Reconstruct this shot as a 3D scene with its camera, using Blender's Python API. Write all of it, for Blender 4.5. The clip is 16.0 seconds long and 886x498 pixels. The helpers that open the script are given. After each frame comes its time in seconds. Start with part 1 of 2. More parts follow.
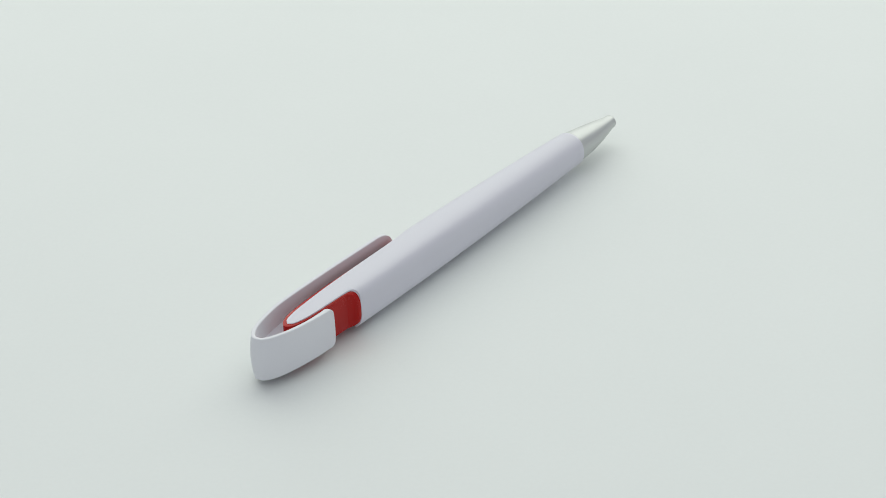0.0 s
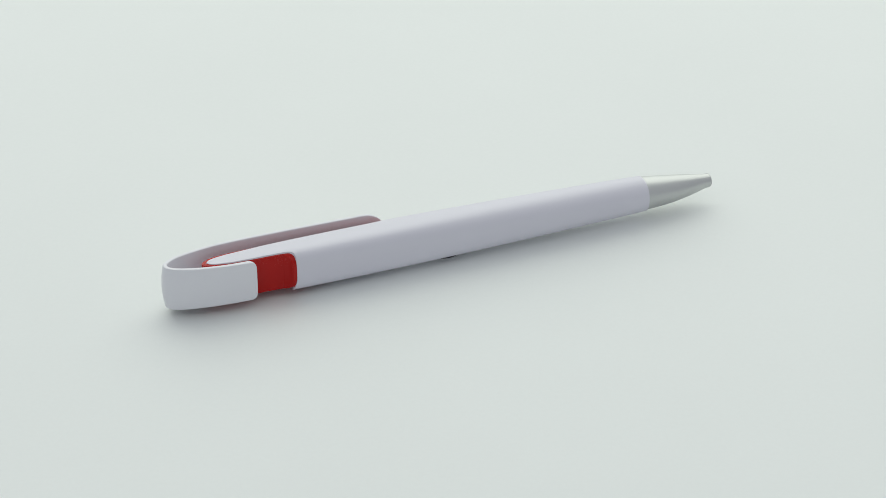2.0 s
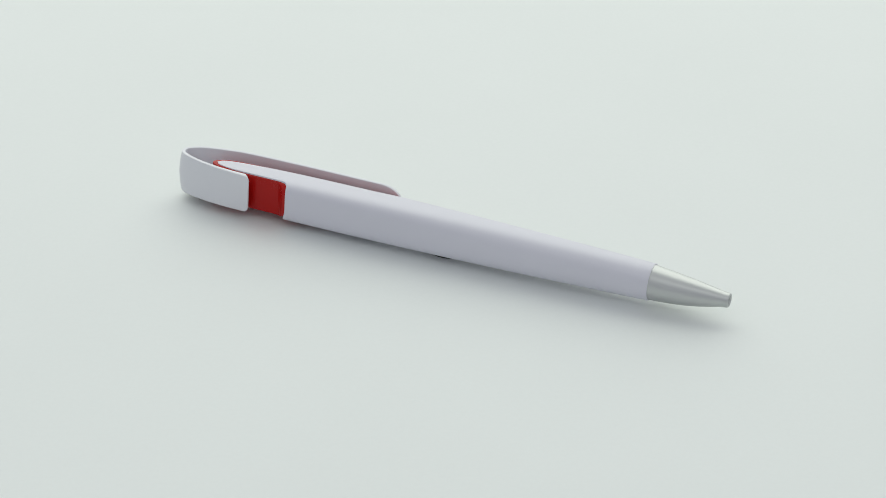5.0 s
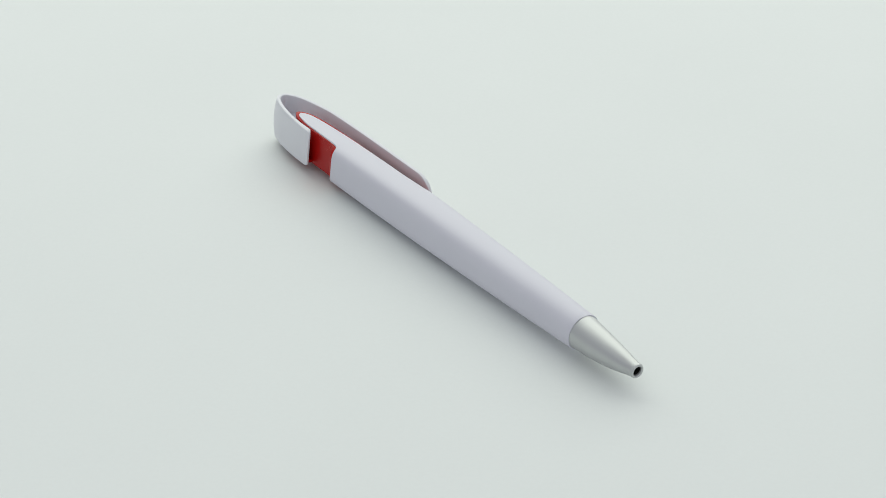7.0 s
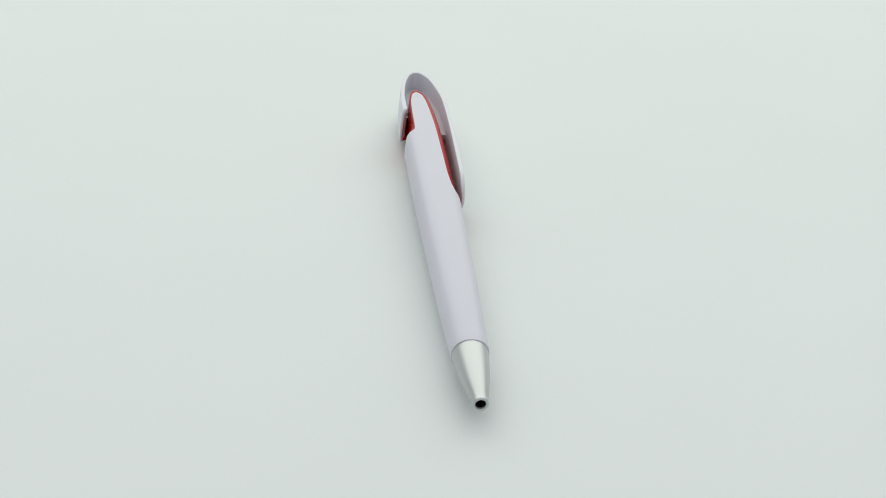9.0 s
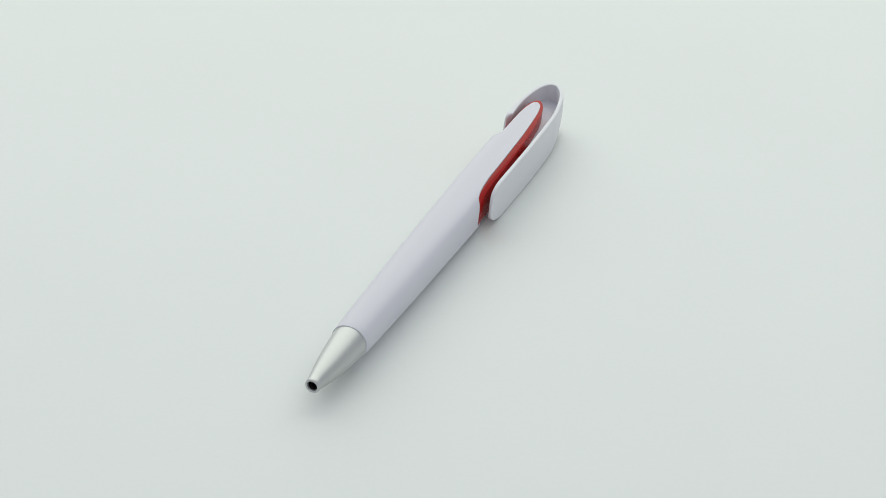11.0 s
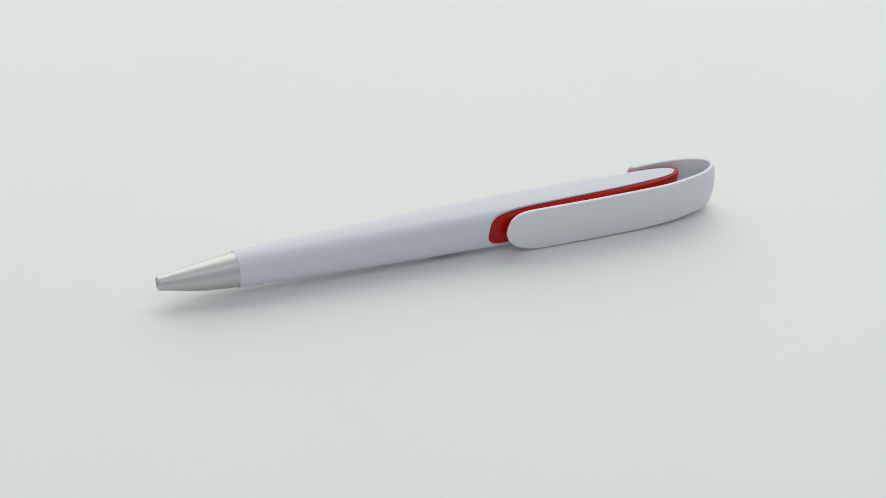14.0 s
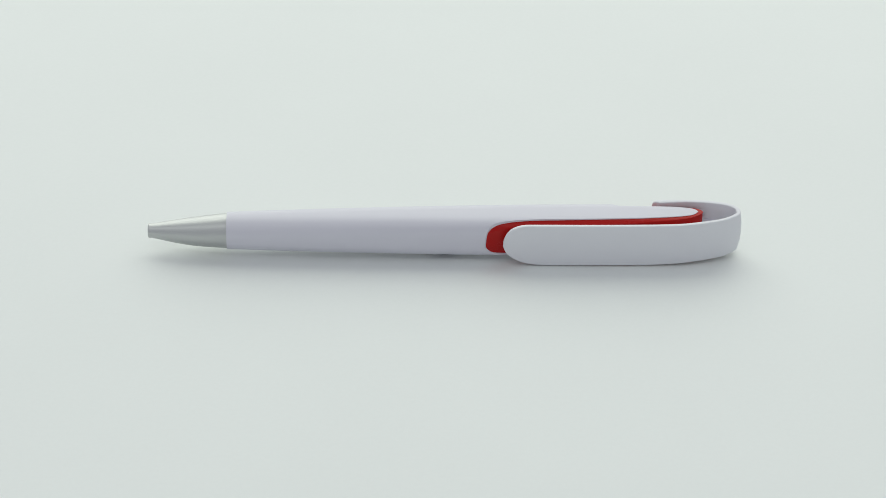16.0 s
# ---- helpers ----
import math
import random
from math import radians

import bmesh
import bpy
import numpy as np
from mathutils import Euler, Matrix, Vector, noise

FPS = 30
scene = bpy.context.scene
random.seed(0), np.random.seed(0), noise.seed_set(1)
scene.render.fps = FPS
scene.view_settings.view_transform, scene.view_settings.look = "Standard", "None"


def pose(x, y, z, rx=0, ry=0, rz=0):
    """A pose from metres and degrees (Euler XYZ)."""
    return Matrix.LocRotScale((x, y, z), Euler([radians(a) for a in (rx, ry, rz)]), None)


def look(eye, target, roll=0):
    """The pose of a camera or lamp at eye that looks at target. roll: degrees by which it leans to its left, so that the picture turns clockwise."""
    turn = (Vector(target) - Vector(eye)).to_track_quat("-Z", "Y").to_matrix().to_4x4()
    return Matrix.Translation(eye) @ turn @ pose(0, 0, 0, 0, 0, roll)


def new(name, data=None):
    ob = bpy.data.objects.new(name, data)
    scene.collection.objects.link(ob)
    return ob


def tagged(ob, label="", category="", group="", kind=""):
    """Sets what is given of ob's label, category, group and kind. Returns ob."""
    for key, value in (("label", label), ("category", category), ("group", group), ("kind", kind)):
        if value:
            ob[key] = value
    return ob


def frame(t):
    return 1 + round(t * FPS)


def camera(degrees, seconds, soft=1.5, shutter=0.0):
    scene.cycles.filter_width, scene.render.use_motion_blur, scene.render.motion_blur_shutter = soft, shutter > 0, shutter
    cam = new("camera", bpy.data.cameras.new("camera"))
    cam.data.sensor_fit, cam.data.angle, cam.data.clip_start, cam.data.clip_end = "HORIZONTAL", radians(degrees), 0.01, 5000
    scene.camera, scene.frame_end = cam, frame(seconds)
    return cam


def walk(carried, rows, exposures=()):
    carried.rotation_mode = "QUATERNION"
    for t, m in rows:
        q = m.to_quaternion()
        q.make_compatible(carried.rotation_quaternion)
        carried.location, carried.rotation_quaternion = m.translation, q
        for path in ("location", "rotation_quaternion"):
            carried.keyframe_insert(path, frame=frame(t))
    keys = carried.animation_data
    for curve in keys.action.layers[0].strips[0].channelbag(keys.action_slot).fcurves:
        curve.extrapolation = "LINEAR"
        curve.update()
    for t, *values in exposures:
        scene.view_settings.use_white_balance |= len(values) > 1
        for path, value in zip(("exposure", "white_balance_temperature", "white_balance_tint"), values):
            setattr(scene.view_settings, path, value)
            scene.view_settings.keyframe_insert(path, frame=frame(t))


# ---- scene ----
cam = camera(20.0, 16.0, soft=0.9)
MM = 0.001

# ---- camera: still, on a tripod, looking down at the sheet ----
EYE = Vector((0.0, -0.5093, 0.3183))
PITCH, ROLL = radians(-31.90), 1.32
VIEW = look(EYE, EYE + Vector((-0.00094, math.cos(PITCH), math.sin(PITCH))), ROLL)
walk(cam, [(0.0, VIEW), (16.0, VIEW)], exposures=[(0.0, 0.0), (16.0, 0.0)])

# ---- light: a wide softbox behind the sheet and a strip light above the camera, in a pale studio ----
world = bpy.data.worlds.new("studio")
scene.world = world
world.use_nodes = True
world.node_tree.nodes["Background"].inputs["Color"].default_value = (0.94, 0.977, 1.06, 1)
world.node_tree.nodes["Background"].inputs["Strength"].default_value = 0.452

box_light = bpy.data.lights.new("softbox", "AREA")
box_light.shape, box_light.size, box_light.size_y = "RECTANGLE", 2.2, 1.5
box_light.energy, box_light.color = 13.4, (0.968, 1.02, 0.902)
softbox = new("softbox", box_light)
softbox.matrix_world = look((0.0, 0.86, 0.78), (0.0, 0.02, 0.0))

strip_light = bpy.data.lights.new("strip_light", "AREA")
strip_light.shape, strip_light.size, strip_light.size_y = "RECTANGLE", 1.6, 0.3
strip_light.energy, strip_light.color = 1.1, (0.98, 1.01, 0.95)
strip = new("strip_light", strip_light)
strip.matrix_world = look((0.0, -0.5, 0.9), (0.0, 0.0, 0.0))


# ---- materials ----
def material(name):
    m = bpy.data.materials.new(name)
    m.use_nodes = True
    return m, m.node_tree.nodes, m.node_tree.links, m.node_tree.nodes["Principled BSDF"]


def surface(name, low, high, rough, metal=0.0, grain=2500.0, patch=60.0, bump=0.05, spread=0.06, coat=0.0):
    """A material with colour variation at two scales, uneven gloss and fine relief."""
    m, nodes, links, p = material(name)
    where = nodes.new("ShaderNodeTexCoord")
    fine, broad = nodes.new("ShaderNodeTexNoise"), nodes.new("ShaderNodeTexNoise")
    fine.inputs["Scale"].default_value, fine.inputs["Detail"].default_value = grain, 3
    broad.inputs["Scale"].default_value, broad.inputs["Detail"].default_value = patch, 4
    for n in (fine, broad):
        links.new(where.outputs["Object"], n.inputs["Vector"])
    both = nodes.new("ShaderNodeMath")
    both.operation = "MULTIPLY_ADD"
    both.inputs[1].default_value = 0.35
    scaled = nodes.new("ShaderNodeMath")
    scaled.operation = "MULTIPLY"
    scaled.inputs[1].default_value = 0.65
    links.new(broad.outputs["Fac"], scaled.inputs[0])
    links.new(fine.outputs["Fac"], both.inputs[0])
    links.new(scaled.outputs[0], both.inputs[2])
    mix = nodes.new("ShaderNodeMix")
    mix.data_type = "RGBA"
    mix.inputs["A"].default_value, mix.inputs["B"].default_value = (*low, 1), (*high, 1)
    links.new(both.outputs[0], mix.inputs["Factor"])
    links.new(mix.outputs["Result"], p.inputs["Base Color"])
    gloss = nodes.new("ShaderNodeMapRange")
    gloss.inputs["To Min"].default_value, gloss.inputs["To Max"].default_value = rough - spread, rough + spread
    links.new(both.outputs[0], gloss.inputs["Value"])
    links.new(gloss.outputs["Result"], p.inputs["Roughness"])
    relief = nodes.new("ShaderNodeBump")
    relief.inputs["Strength"].default_value, relief.inputs["Distance"].default_value = bump, 0.0001
    links.new(fine.outputs["Fac"], relief.inputs["Height"])
    links.new(relief.outputs["Normal"], p.inputs["Normal"])
    p.inputs["Metallic"].default_value = metal
    p.inputs["Coat Weight"].default_value = coat
    return m


PAPER = surface("white_paper", (0.73, 0.757, 0.744), (0.80, 0.828, 0.812), 0.62, grain=900, patch=16, bump=0.12)
WHITE = surface("white_plastic", (0.632, 0.626, 0.69), (0.668, 0.662, 0.726), 0.40, bump=0.03)
CLIP_WHITE = surface("white_clip_plastic", (0.714, 0.719, 0.753), (0.748, 0.753, 0.787), 0.40, bump=0.03)
RED = surface("red_plastic", (0.37, 0.004, 0.003), (0.43, 0.006, 0.004), 0.26, bump=0.05)
RED.node_tree.nodes["Principled BSDF"].inputs["Specular IOR Level"].default_value = 0.22
SILVER = surface("silver_lacquer", (0.52, 0.532, 0.525), (0.58, 0.592, 0.585), 0.40, metal=0.72, grain=4000, bump=0.06)
DARK = surface("dark_bore", (0.012, 0.011, 0.01), (0.02, 0.018, 0.016), 0.6)
PUTTY = surface("dark_putty", (0.03, 0.03, 0.03), (0.06, 0.058, 0.055), 0.7, grain=1500, bump=0.3)
FOIL = surface("pale_foil", (0.55, 0.56, 0.56), (0.65, 0.66, 0.66), 0.5)


# ---- mesh tools ----
def finish(ob, mat, angle=38):
    me = ob.data
    me.materials.clear()
    me.materials.append(mat)
    me.shade_smooth()
    me.set_sharp_from_angle(angle=radians(angle))
    return ob


def part(name, bm, mat, parent=None, label="", angle=38):
    """Links a bmesh as one mesh object under a thing."""
    bmesh.ops.recalc_face_normals(bm, faces=bm.faces)
    me = bpy.data.meshes.new(name)
    bm.to_mesh(me)
    bm.free()
    ob = new(name, me)
    finish(ob, mat, angle)
    ob.parent = parent
    return tagged(ob, label)


def smooth_path(points, step):
    """A Catmull-Rom curve through points, sampled at about the given step."""
    pts = [Vector(p) for p in points]
    pts = [2 * pts[0] - pts[1], *pts, 2 * pts[-1] - pts[-2]]
    out = []
    for a, b, c, d in zip(pts, pts[1:], pts[2:], pts[3:]):
        n = max(1, round((c - b).length / step))
        for i in range(n):
            u = i / n
            out.append(0.5 * (2 * b + (c - a) * u + (2 * a - 5 * b + 4 * c - d) * u * u + (3 * b - a - 3 * c + d) * u ** 3))
    return out + [pts[-2]]


def spline(x, xs, ys):
    """A smooth value at x through a few stations."""
    xs, ys = np.array(xs, float), np.array(ys, float)
    slopes = np.gradient(ys, xs)
    i = int(np.clip(np.searchsorted(xs, x) - 1, 0, len(xs) - 2))
    h = xs[i + 1] - xs[i]
    u = float(np.clip((x - xs[i]) / h, 0, 1))
    return ((1 + 2 * u) * (1 - u) ** 2 * ys[i] + u * (1 - u) ** 2 * h * slopes[i]
            + u * u * (3 - 2 * u) * ys[i + 1] + u * u * (u - 1) * h * slopes[i + 1])


def skin(bm, rings, caps=True):
    """Faces between closed rings of points."""
    made = [[bm.verts.new(p) for p in ring] for ring in rings]
    n = len(made[0])
    for a, b in zip(made, made[1:]):
        for i in range(n):
            bm.faces.new((a[i], a[(i + 1) % n], b[(i + 1) % n], b[i]))
    if caps:
        bm.faces.new(made[0][::-1])
        bm.faces.new(made[-1])
    return made


def prism(outline, low, high):
    bm = bmesh.new()
    skin(bm, [[(x, y, z) for x, y in outline] for z in (low, high)])
    bmesh.ops.recalc_face_normals(bm, faces=bm.faces)
    return bm


def overlap(name, solid, cutter, mat, parent, bevel, label=""):
    """The part that two solids share, with its edges rounded off, as one mesh."""
    obs = []
    for bm in (solid, cutter):
        bmesh.ops.recalc_face_normals(bm, faces=bm.faces)
        me = bpy.data.meshes.new(name)
        bm.to_mesh(me)
        bm.free()
        obs.append(new(name, me))
    ob, cut = obs
    shared = ob.modifiers.new("shared", "BOOLEAN")
    shared.operation, shared.object, shared.solver = "INTERSECT", cut, "EXACT"
    shared.use_self = True
    edge = ob.modifiers.new("edge", "BEVEL")
    edge.width, edge.segments, edge.limit_method, edge.angle_limit = bevel, 3, "ANGLE", radians(35)
    me = bpy.data.meshes.new_from_object(ob.evaluated_get(bpy.context.evaluated_depsgraph_get()))
    for o in obs:
        bpy.data.objects.remove(o)
    ob = new(name, me)
    finish(ob, mat)
    ob.parent = parent
    return tagged(ob, label)


# ---- pen: x runs along the barrel to the tip, the clip on the +y side; millimetres ----
BARREL_X = (-64, -38, -12, 0, 15, 28, 42, 52.4)
BARREL_R = (4.86, 5.12, 5.16, 5.12, 5.0, 4.82, 4.54, 4.28)
BARREL_N = (4.5, 4.2, 3.6, 3.2, 2.8, 2.55, 2.35, 2.2)


def barrel_ring(x, inset=0.0, ease=1.0, belly=1.0, n=72):
    """A softly squared section of the barrel."""
    r, e = spline(x, BARREL_X, BARREL_R) - inset, spline(x, BARREL_X, BARREL_N)
    ring = []
    for i in range(n):
        a = 2 * math.pi * i / n
        c, s = math.cos(a), math.sin(a)
        q = e * ease if s > 0 else e
        k = r / (abs(c) ** q + abs(s) ** q) ** (1 / q)
        ring.append(Vector((x, k * c, k * s * (belly if s < 0 else 1.0))) * MM)
    return ring


def barrel_solid(x0, x1, inset=0.0, ease=1.0, belly=1.0):
    bm = bmesh.new()
    skin(bm, [barrel_ring(x, inset, ease, belly) for x in np.linspace(x0, x1, 60)])
    return bm


# plan of the white shell: a tongue that runs back between two side recesses
CLIP_SIDE = ((-8.8, 6.2), (-9.1, 5.2), (-10.1, 4.3), (-12.4, 3.5), (-16.2, 2.98), (-21.0, 2.7), (-28.0, 2.6), (-41.5, 2.3), (-48.0, 1.98), (-55.0, 1.4), (-58.6, 0.62), (-60.0, -0.6))
TAB_SIDE = ((-60.0, -0.6), (-58.9, -1.7), (-55.5, -2.4), (-51.8, -2.65), (-46.0, -2.75), (-42.4, -2.85), (-40.7, -3.1), (-39.9, -3.9), (-39.65, -5.2), (-39.6, -6.2))
# plan of the red liner inside it
LINER = ((-3.0, 4.7), (-8.0, 4.85), (-10.0, 4.75), (-13.0, 4.3), (-17.0, 4.0), (-28.0, 3.9), (-41.5, 3.55), (-48.0, 3.1), (-55.0, 2.35), (-59.0, 1.25), (-61.1, -0.6),
         (-59.6, -2.1), (-56.0, -2.75), (-50.0, -3.02), (-43.2, -3.08), (-42.1, -3.3), (-41.1, -4.05), (-40.4, -4.95), (-38.5, -5.0), (-30.0, -4.8), (-20.0, -4.7))

# plan of the loop's outer face, from the short tab round the end to the clip's front
LOOP = ((-49.45, -5.2), (-56.0, -5.0), (-62.5, -4.22), (-67.0, -2.95), (-69.3, -1.42), (-69.9, 0.25), (-69.2, 2.0), (-65.6, 4.2), (-58.3, 5.95),
        (-52.0, 6.55), (-38.0, 6.75), (-22.0, 6.65), (-13.4, 6.6))
LOOP_THICK, LOOP_HALF = 1.0, 5.75


def plan(points, step=0.6):
    return [(p.x * MM, p.y * MM) for p in smooth_path([(x, y, 0) for x, y in points], step)]


def shell(parent):
    outline = plan(CLIP_SIDE, 0.5) + plan(TAB_SIDE, 0.5)[1:]
    front = [(0.080, -0.0062), (0.080, 0.0062)]
    first = next(i for i, p in enumerate(outline) if p[0] < -16.0 * MM)
    last = next(i for i, p in enumerate(outline) if p[1] < -3.1 * MM)
    levels = []
    for z in (-9.0, -4.8, -4.4, -4.0, -3.6, -3.2, -2.8, -2.4, -2.0, -1.6, -1.25, -1.2, -0.7, -0.2, 0.3, 0.8, 1.3, 1.8, 2.3, 2.8, 3.3, 3.8, 9.0):
        up = min(0.6, 0.22 * (max(0.0, z + 1.2) / 3.1) ** 2) * MM
        down = min(1.0, max(0.0, (-1.2 - z) / 3.2)) ** 1.9
        ring = []
        for i, (x, y) in enumerate(outline):
            if z < -1.21 and first <= i < last:
                # underneath, the white shell stops short and the liner shows
                k = (i - first + 1) / (last - first + 1)
                (xa, ya), (xb, yb) = outline[first - 1], outline[last]
                x, y = xa - 3.4 * down * MM + (xb - xa + 3.4 * down * MM) * k, ya + (yb - ya) * k
            elif i < first:
                # the recess has a rounded front on the clip side
                x -= up * min(1.0, max(0.0, (y / MM - 3.2) / 1.7)) + 3.4 * down * MM
            elif i >= last:
                x += (-39.6 * MM - x) * down - 0.8 * down * MM
            ring.append((x, y, z * MM))
        levels.append(ring + [(x, y, z * MM) for x, y in front])
    keep = bmesh.new()
    skin(keep, levels)
    bmesh.ops.triangulate(keep, faces=keep.faces)
    return overlap("barrel", barrel_solid(-63.5, 51.9), keep, WHITE, parent, 0.14 * MM, "glossy white plastic barrel")


def liner(parent):
    ob = overlap("liner", barrel_solid(-63.5, 0.0, 0.11, 0.68, 0.88), prism(plan(LINER), -0.009, 0.009), RED, parent, 0.42 * MM, "red plastic liner in the side recesses")
    # a ledge that closes the slot behind the short tab at the bottom
    ledge = plan([(-50.2, -2.8), (-56.0, -2.2), (-60.0, -0.8)]) + plan([(-62.0, -3.2), (-57.0, -3.95), (-50.2, -4.3)])
    part("ledge", prism(ledge, -3.9 * MM, -3.4 * MM), RED, ob)
    return ob


def loop_section(p, out, low, high, thick, bulge):
    """A band section: flat inside, slightly domed outside, with rounded edges."""
    mid, half = (low + high) / 2, (high - low) / 2
    r = min(0.24, thick * 0.4, half * 0.5)
    corner = [(math.cos(radians(a)), math.sin(radians(a))) for a in (22, 45, 68)]
    ring = [((0.12 + bulge) * (1 - k * k), k * (half - r)) for k in (-1, -0.75, -0.45, 0, 0.45, 0.75, 1)]
    ring += [(-r + r * c, half - r + r * q) for c, q in corner]
    ring += [(-thick + r - r * c, half - r + r * q) for c, q in corner[::-1]]
    ring += [(-thick, k * (half - r)) for k in (1, 0.5, 0, -0.5, -1)]
    ring += [(-thick + r - r * c, -(half - r) - r * q) for c, q in corner]
    ring += [(-r + r * c, -(half - r) - r * q) for c, q in corner[::-1]]
    return [Vector((p.x + out.x * d, p.y + out.y * d, mid + z)) * MM for d, z in ring]


def rounded(d, length):
    """How far an end's outline has opened d from its tip."""
    return math.sqrt(max(0.0, 1 - max(0.0, 1 - d / length) ** 2.5))


def clip(parent):
    path = smooth_path([(x, y, 0) for x, y in LOOP], 0.15)
    run = [0.0]
    for a, b in zip(path, path[1:]):
        run.append(run[-1] + (b - a).length)
    total, rings, inside = run[-1], [], []
    for i, p in enumerate(path):
        along = (path[min(i + 1, len(path) - 1)] - path[max(i - 1, 0)]).normalized()
        out = Vector((along.y, -along.x, 0))
        if out.dot(p - Vector((-55, 0.3, 0))) < 0:
            out = -out
        start, end = run[i], total - run[i]
        thick = LOOP_THICK + 0.45 * max(0.0, 1 - start / 8)
        low, high = -LOOP_HALF + 0.15 + 1.1 * (1 - min(1.0, max(0.0, (start - 14) / 32))), LOOP_HALF - 0.65 * max(0.0, 1 - start / 18)
        if start < 1.4:
            k = 1.3 * (1 - math.sqrt(max(0.0, 1 - (1 - start / 1.4) ** 2)))
            low, high = low + k, high - k
        # the tab's end slants back on its inner side
        thick -= 1.05 * max(0.0, 1 - start / 1.5)
        high = 0.5 + (high - 0.5) * max(0.1, rounded(end, 6.5))
        low = 0.5 + (low - 0.5) * max(0.1, rounded(end, 11.0))
        thick -= 0.45 * (1 - min(1, end / 2.0)) ** 2
        near_end = max(0.0, min(1.0, (-60.0 - p.x) / 9.0))
        rings.append(loop_section(p, out, low, high, thick, 0.42 * near_end ** 1.5))
        inside.append(((p.x - out.x * 0.7), (p.y - out.y * 0.7)))
    bm = bmesh.new()
    skin(bm, rings)
    ob = part("clip", bm, CLIP_WHITE, parent, "white loop clip that wraps round the end", 50)
    # the web inside the loop, behind the barrel's tongue
    floor_plan = [(x * MM, y * MM) for x, y in inside if x < (-56.0 if y < 0 else -45.0)]
    bm = prism(floor_plan + [(-0.045, 0.002), (-0.056, -0.002)], -0.1 * MM, 1.0 * MM)
    part("bridge", bm, WHITE, ob, "white web joining the barrel to the loop")
    return ob


def nose(parent):
    """A silver cone with a lip and an open bore."""
    profile = smooth_path([(51.95, 4.17, 0), (54.5, 3.97, 0), (58.5, 3.58, 0), (62.0, 3.12, 0), (65.5, 2.53, 0), (68.2, 2.0, 0), (69.5, 1.78, 0), (70.2, 1.76, 0)], 0.6)
    rims = [(p.x, p.y) for p in profile] + [(70.45, 1.68), (70.58, 1.55), (70.6, 1.4), (70.5, 1.22), (70.2, 1.12), (66.5, 1.1)]
    rims = [(51.0, 3.6), (51.9, 3.6)] + rims
    bm = bmesh.new()
    # the cone hangs a little fuller underneath
    sag = [0.24 * math.sin(math.pi * min(1.0, max(0.0, (x - 52.0) / 18.0))) for x, _ in rims]
    skin(bm, [[Vector((x, r * math.cos(a), r * math.sin(a) - q)) * MM for a in np.linspace(0, 2 * math.pi, 64, endpoint=False)] for (x, r), q in zip(rims, sag)])
    ob = part("nose_cone", bm, SILVER, parent, "satin silver nose cone", 45)
    bm = bmesh.new()
    skin(bm, [[Vector((x, r * math.cos(a), r * math.sin(a))) * MM for a in np.linspace(0, 2 * math.pi, 32, endpoint=False)]
              for x, r in ((69.95, 1.11), (70.0, 1.08), (66.7, 1.05), (66.6, 0.05))], caps=False)
    part("bore", bm, DARK, ob, "dark open bore of the tip")
    bm = bmesh.new()
    skin(bm, [[Vector((x, r * math.cos(a), r * math.sin(a))) * MM for a in np.linspace(0, 2 * math.pi, 64, endpoint=False)]
              for x, r in ((51.0, 3.9), (52.02, 3.9), (52.1, 4.06), (52.02, 4.19), (51.8, 4.21))])
    part("collar_seam", bm, SILVER, ob)
    return ob


def ballpoint_pen():
    pen = tagged(new("ballpoint_pen"), "white plastic ballpoint pen with red liner and silver tip", "pen")
    shell(pen)
    liner(pen)
    clip(pen)
    nose(pen)
    return pen


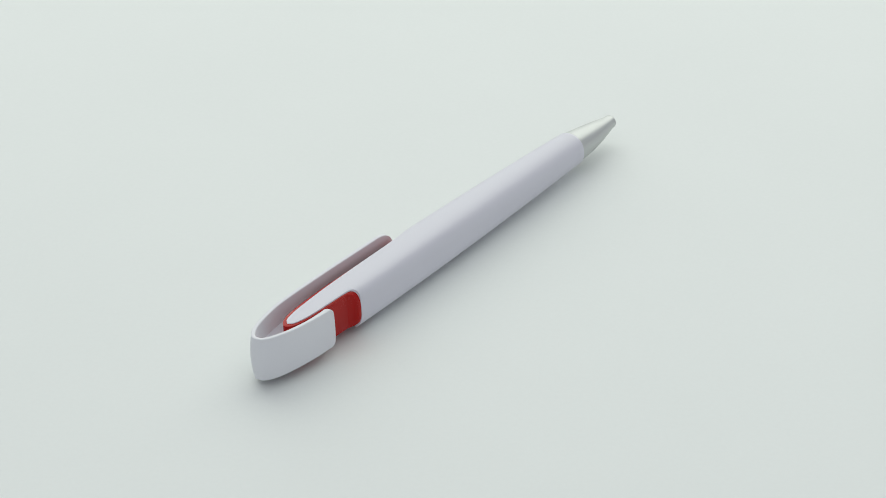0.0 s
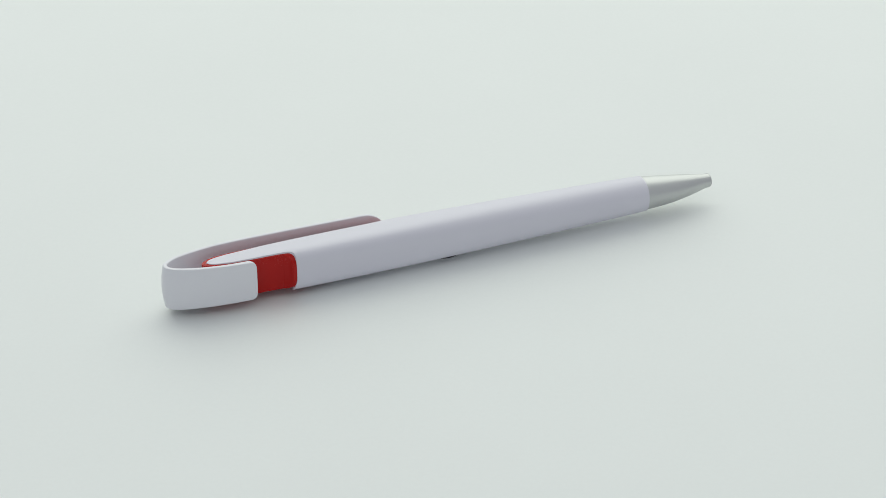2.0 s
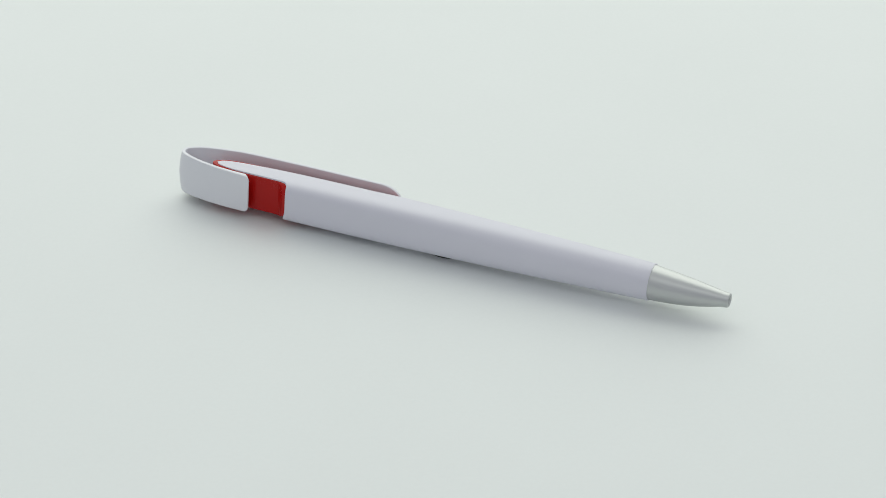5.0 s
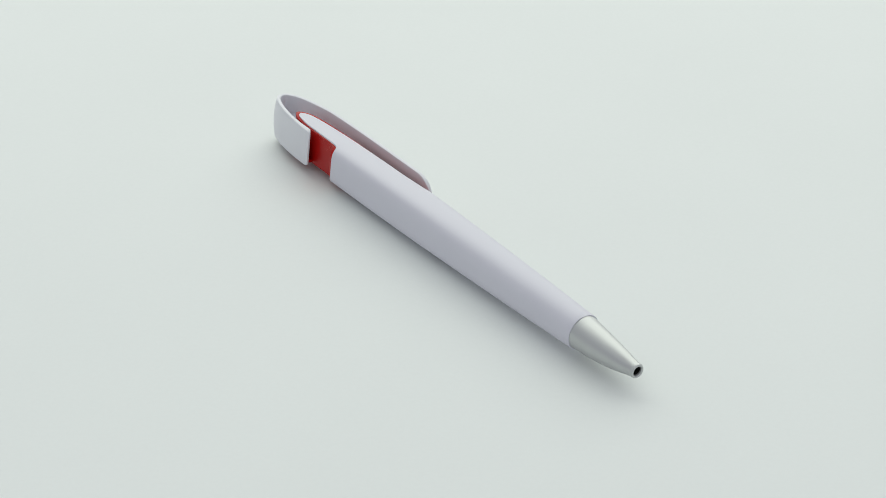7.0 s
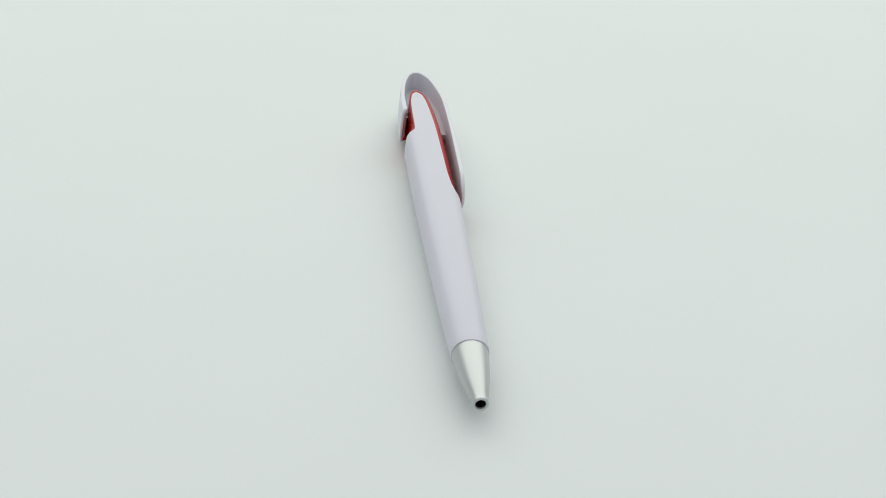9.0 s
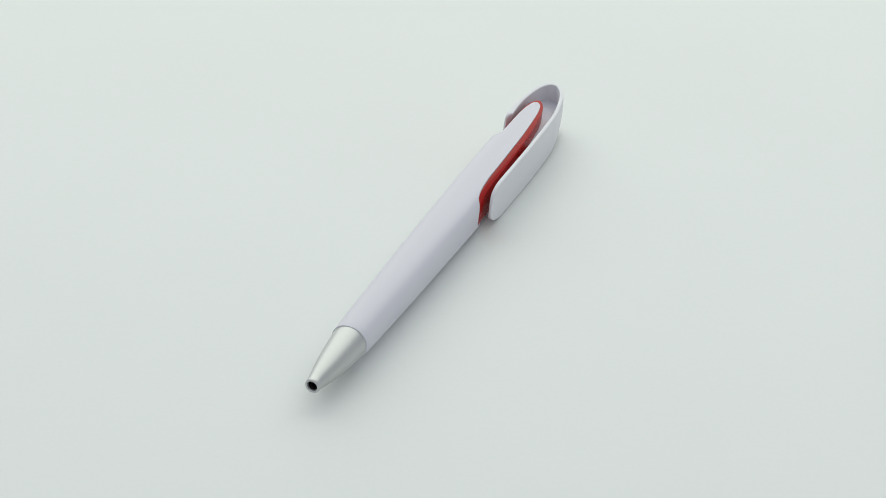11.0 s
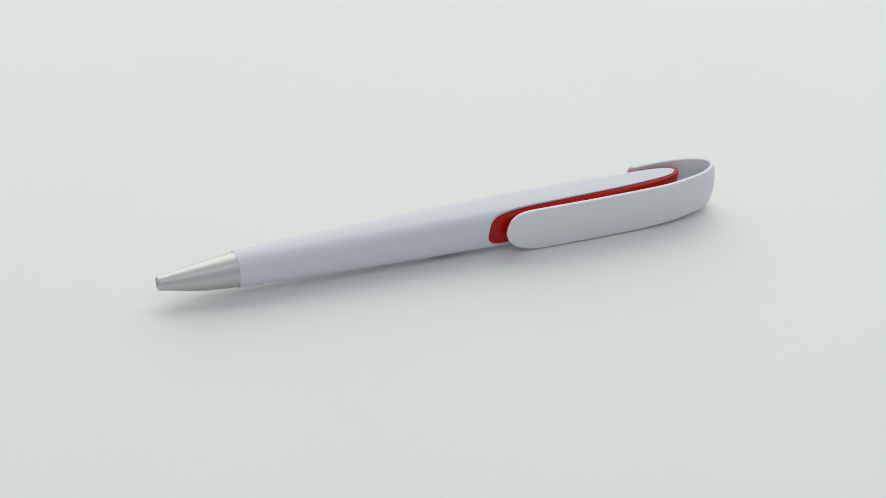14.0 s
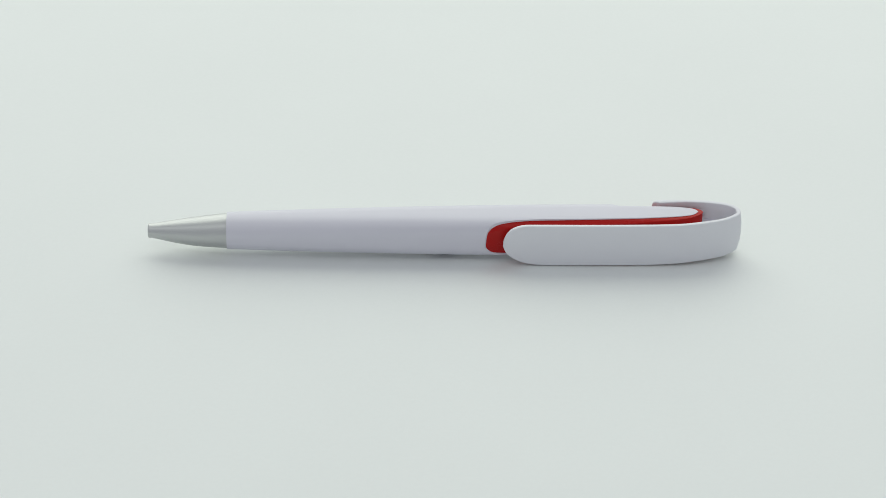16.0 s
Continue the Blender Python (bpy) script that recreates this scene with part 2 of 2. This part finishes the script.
# ---- sheet and mount ----
def paper_sheet():
    """One wide white sheet on the turning table."""
    bm = bmesh.new()
    side = 0.85
    outline = [(-side, 0.1 - side), (side, 0.1 - side), (side, 0.1 + side), (-side, 0.1 + side)]
    skin(bm, [[(x, y, z) for x, y in outline] for z in (-0.0006, 0.0)])
    ob = part("ground", bm, PAPER, None, "plain matt white paper sheet under the pen")
    return tagged(ob, kind="structure", category="sheet")


def oval(long, wide, z):
    """A ring of the mount, a little off the turning axis."""
    return [Vector((long * math.cos(a), -0.82 + wide * math.sin(a), z)) * MM for a in np.linspace(0, 2 * math.pi, 40, endpoint=False)]


def mount():
    """A pressed dab of putty on a pale disc, which carries the pen."""
    thing = tagged(new("mounting_pad"), "small dark putty pad on a pale disc under the pen", "mounting pad")
    bm = bmesh.new()
    skin(bm, [oval(3.35, 1.8, 0.0), oval(3.35, 1.8, 0.1), oval(3.25, 1.72, 0.16)])
    part("disc", bm, FOIL, thing, "pale disc")
    bm = bmesh.new()
    skin(bm, [oval(2.95, 1.5, 0.16), oval(3.1, 1.62, 0.4), oval(3.05, 1.58, 0.85), oval(2.9, 1.45, 1.25)])
    part("pad", bm, PUTTY, thing, "dark putty pad")
    return thing


paper_sheet()
pad = mount()
pen = ballpoint_pen()

# the pen's lean on its support: origin, roll about its axis, droop to the tip, small yaw
SEAT = pose(0.0, -0.0006, 0.00625, -4.8, 0.38, 0.42)
TURN = ((0.0, 53.84), (0.5, 46.28), (1.0, 38.61), (1.5, 31.27), (2.0, 23.50), (2.5, 16.11), (3.0, 8.26), (3.5, 0.89), (4.0, -6.92),
        (5.2, -25.05), (6.5, -44.71), (7.0, -52.62), (7.5, -60.07), (8.0, -68.04), (8.5, -75.34), (9.0, -83.12), (9.5, -90.36), (10.7, -108.75),
        (12.0, -128.62), (12.5, -136.07), (13.0, -143.83), (13.5, -151.18), (14.0, -158.94), (14.5, -166.33), (14.9, -172.56), (15.0, -174.10),
        (15.1, -178.28), (15.2, -178.28), (16.0, -178.28))


def motions():
    walk(pen, [(t, pose(0, 0, 0, 0, 0, a) @ SEAT) for t, a in TURN])
    walk(pad, [(t, pose(0, 0, 0, 0, 0, a)) for t, a in TURN])


motions()
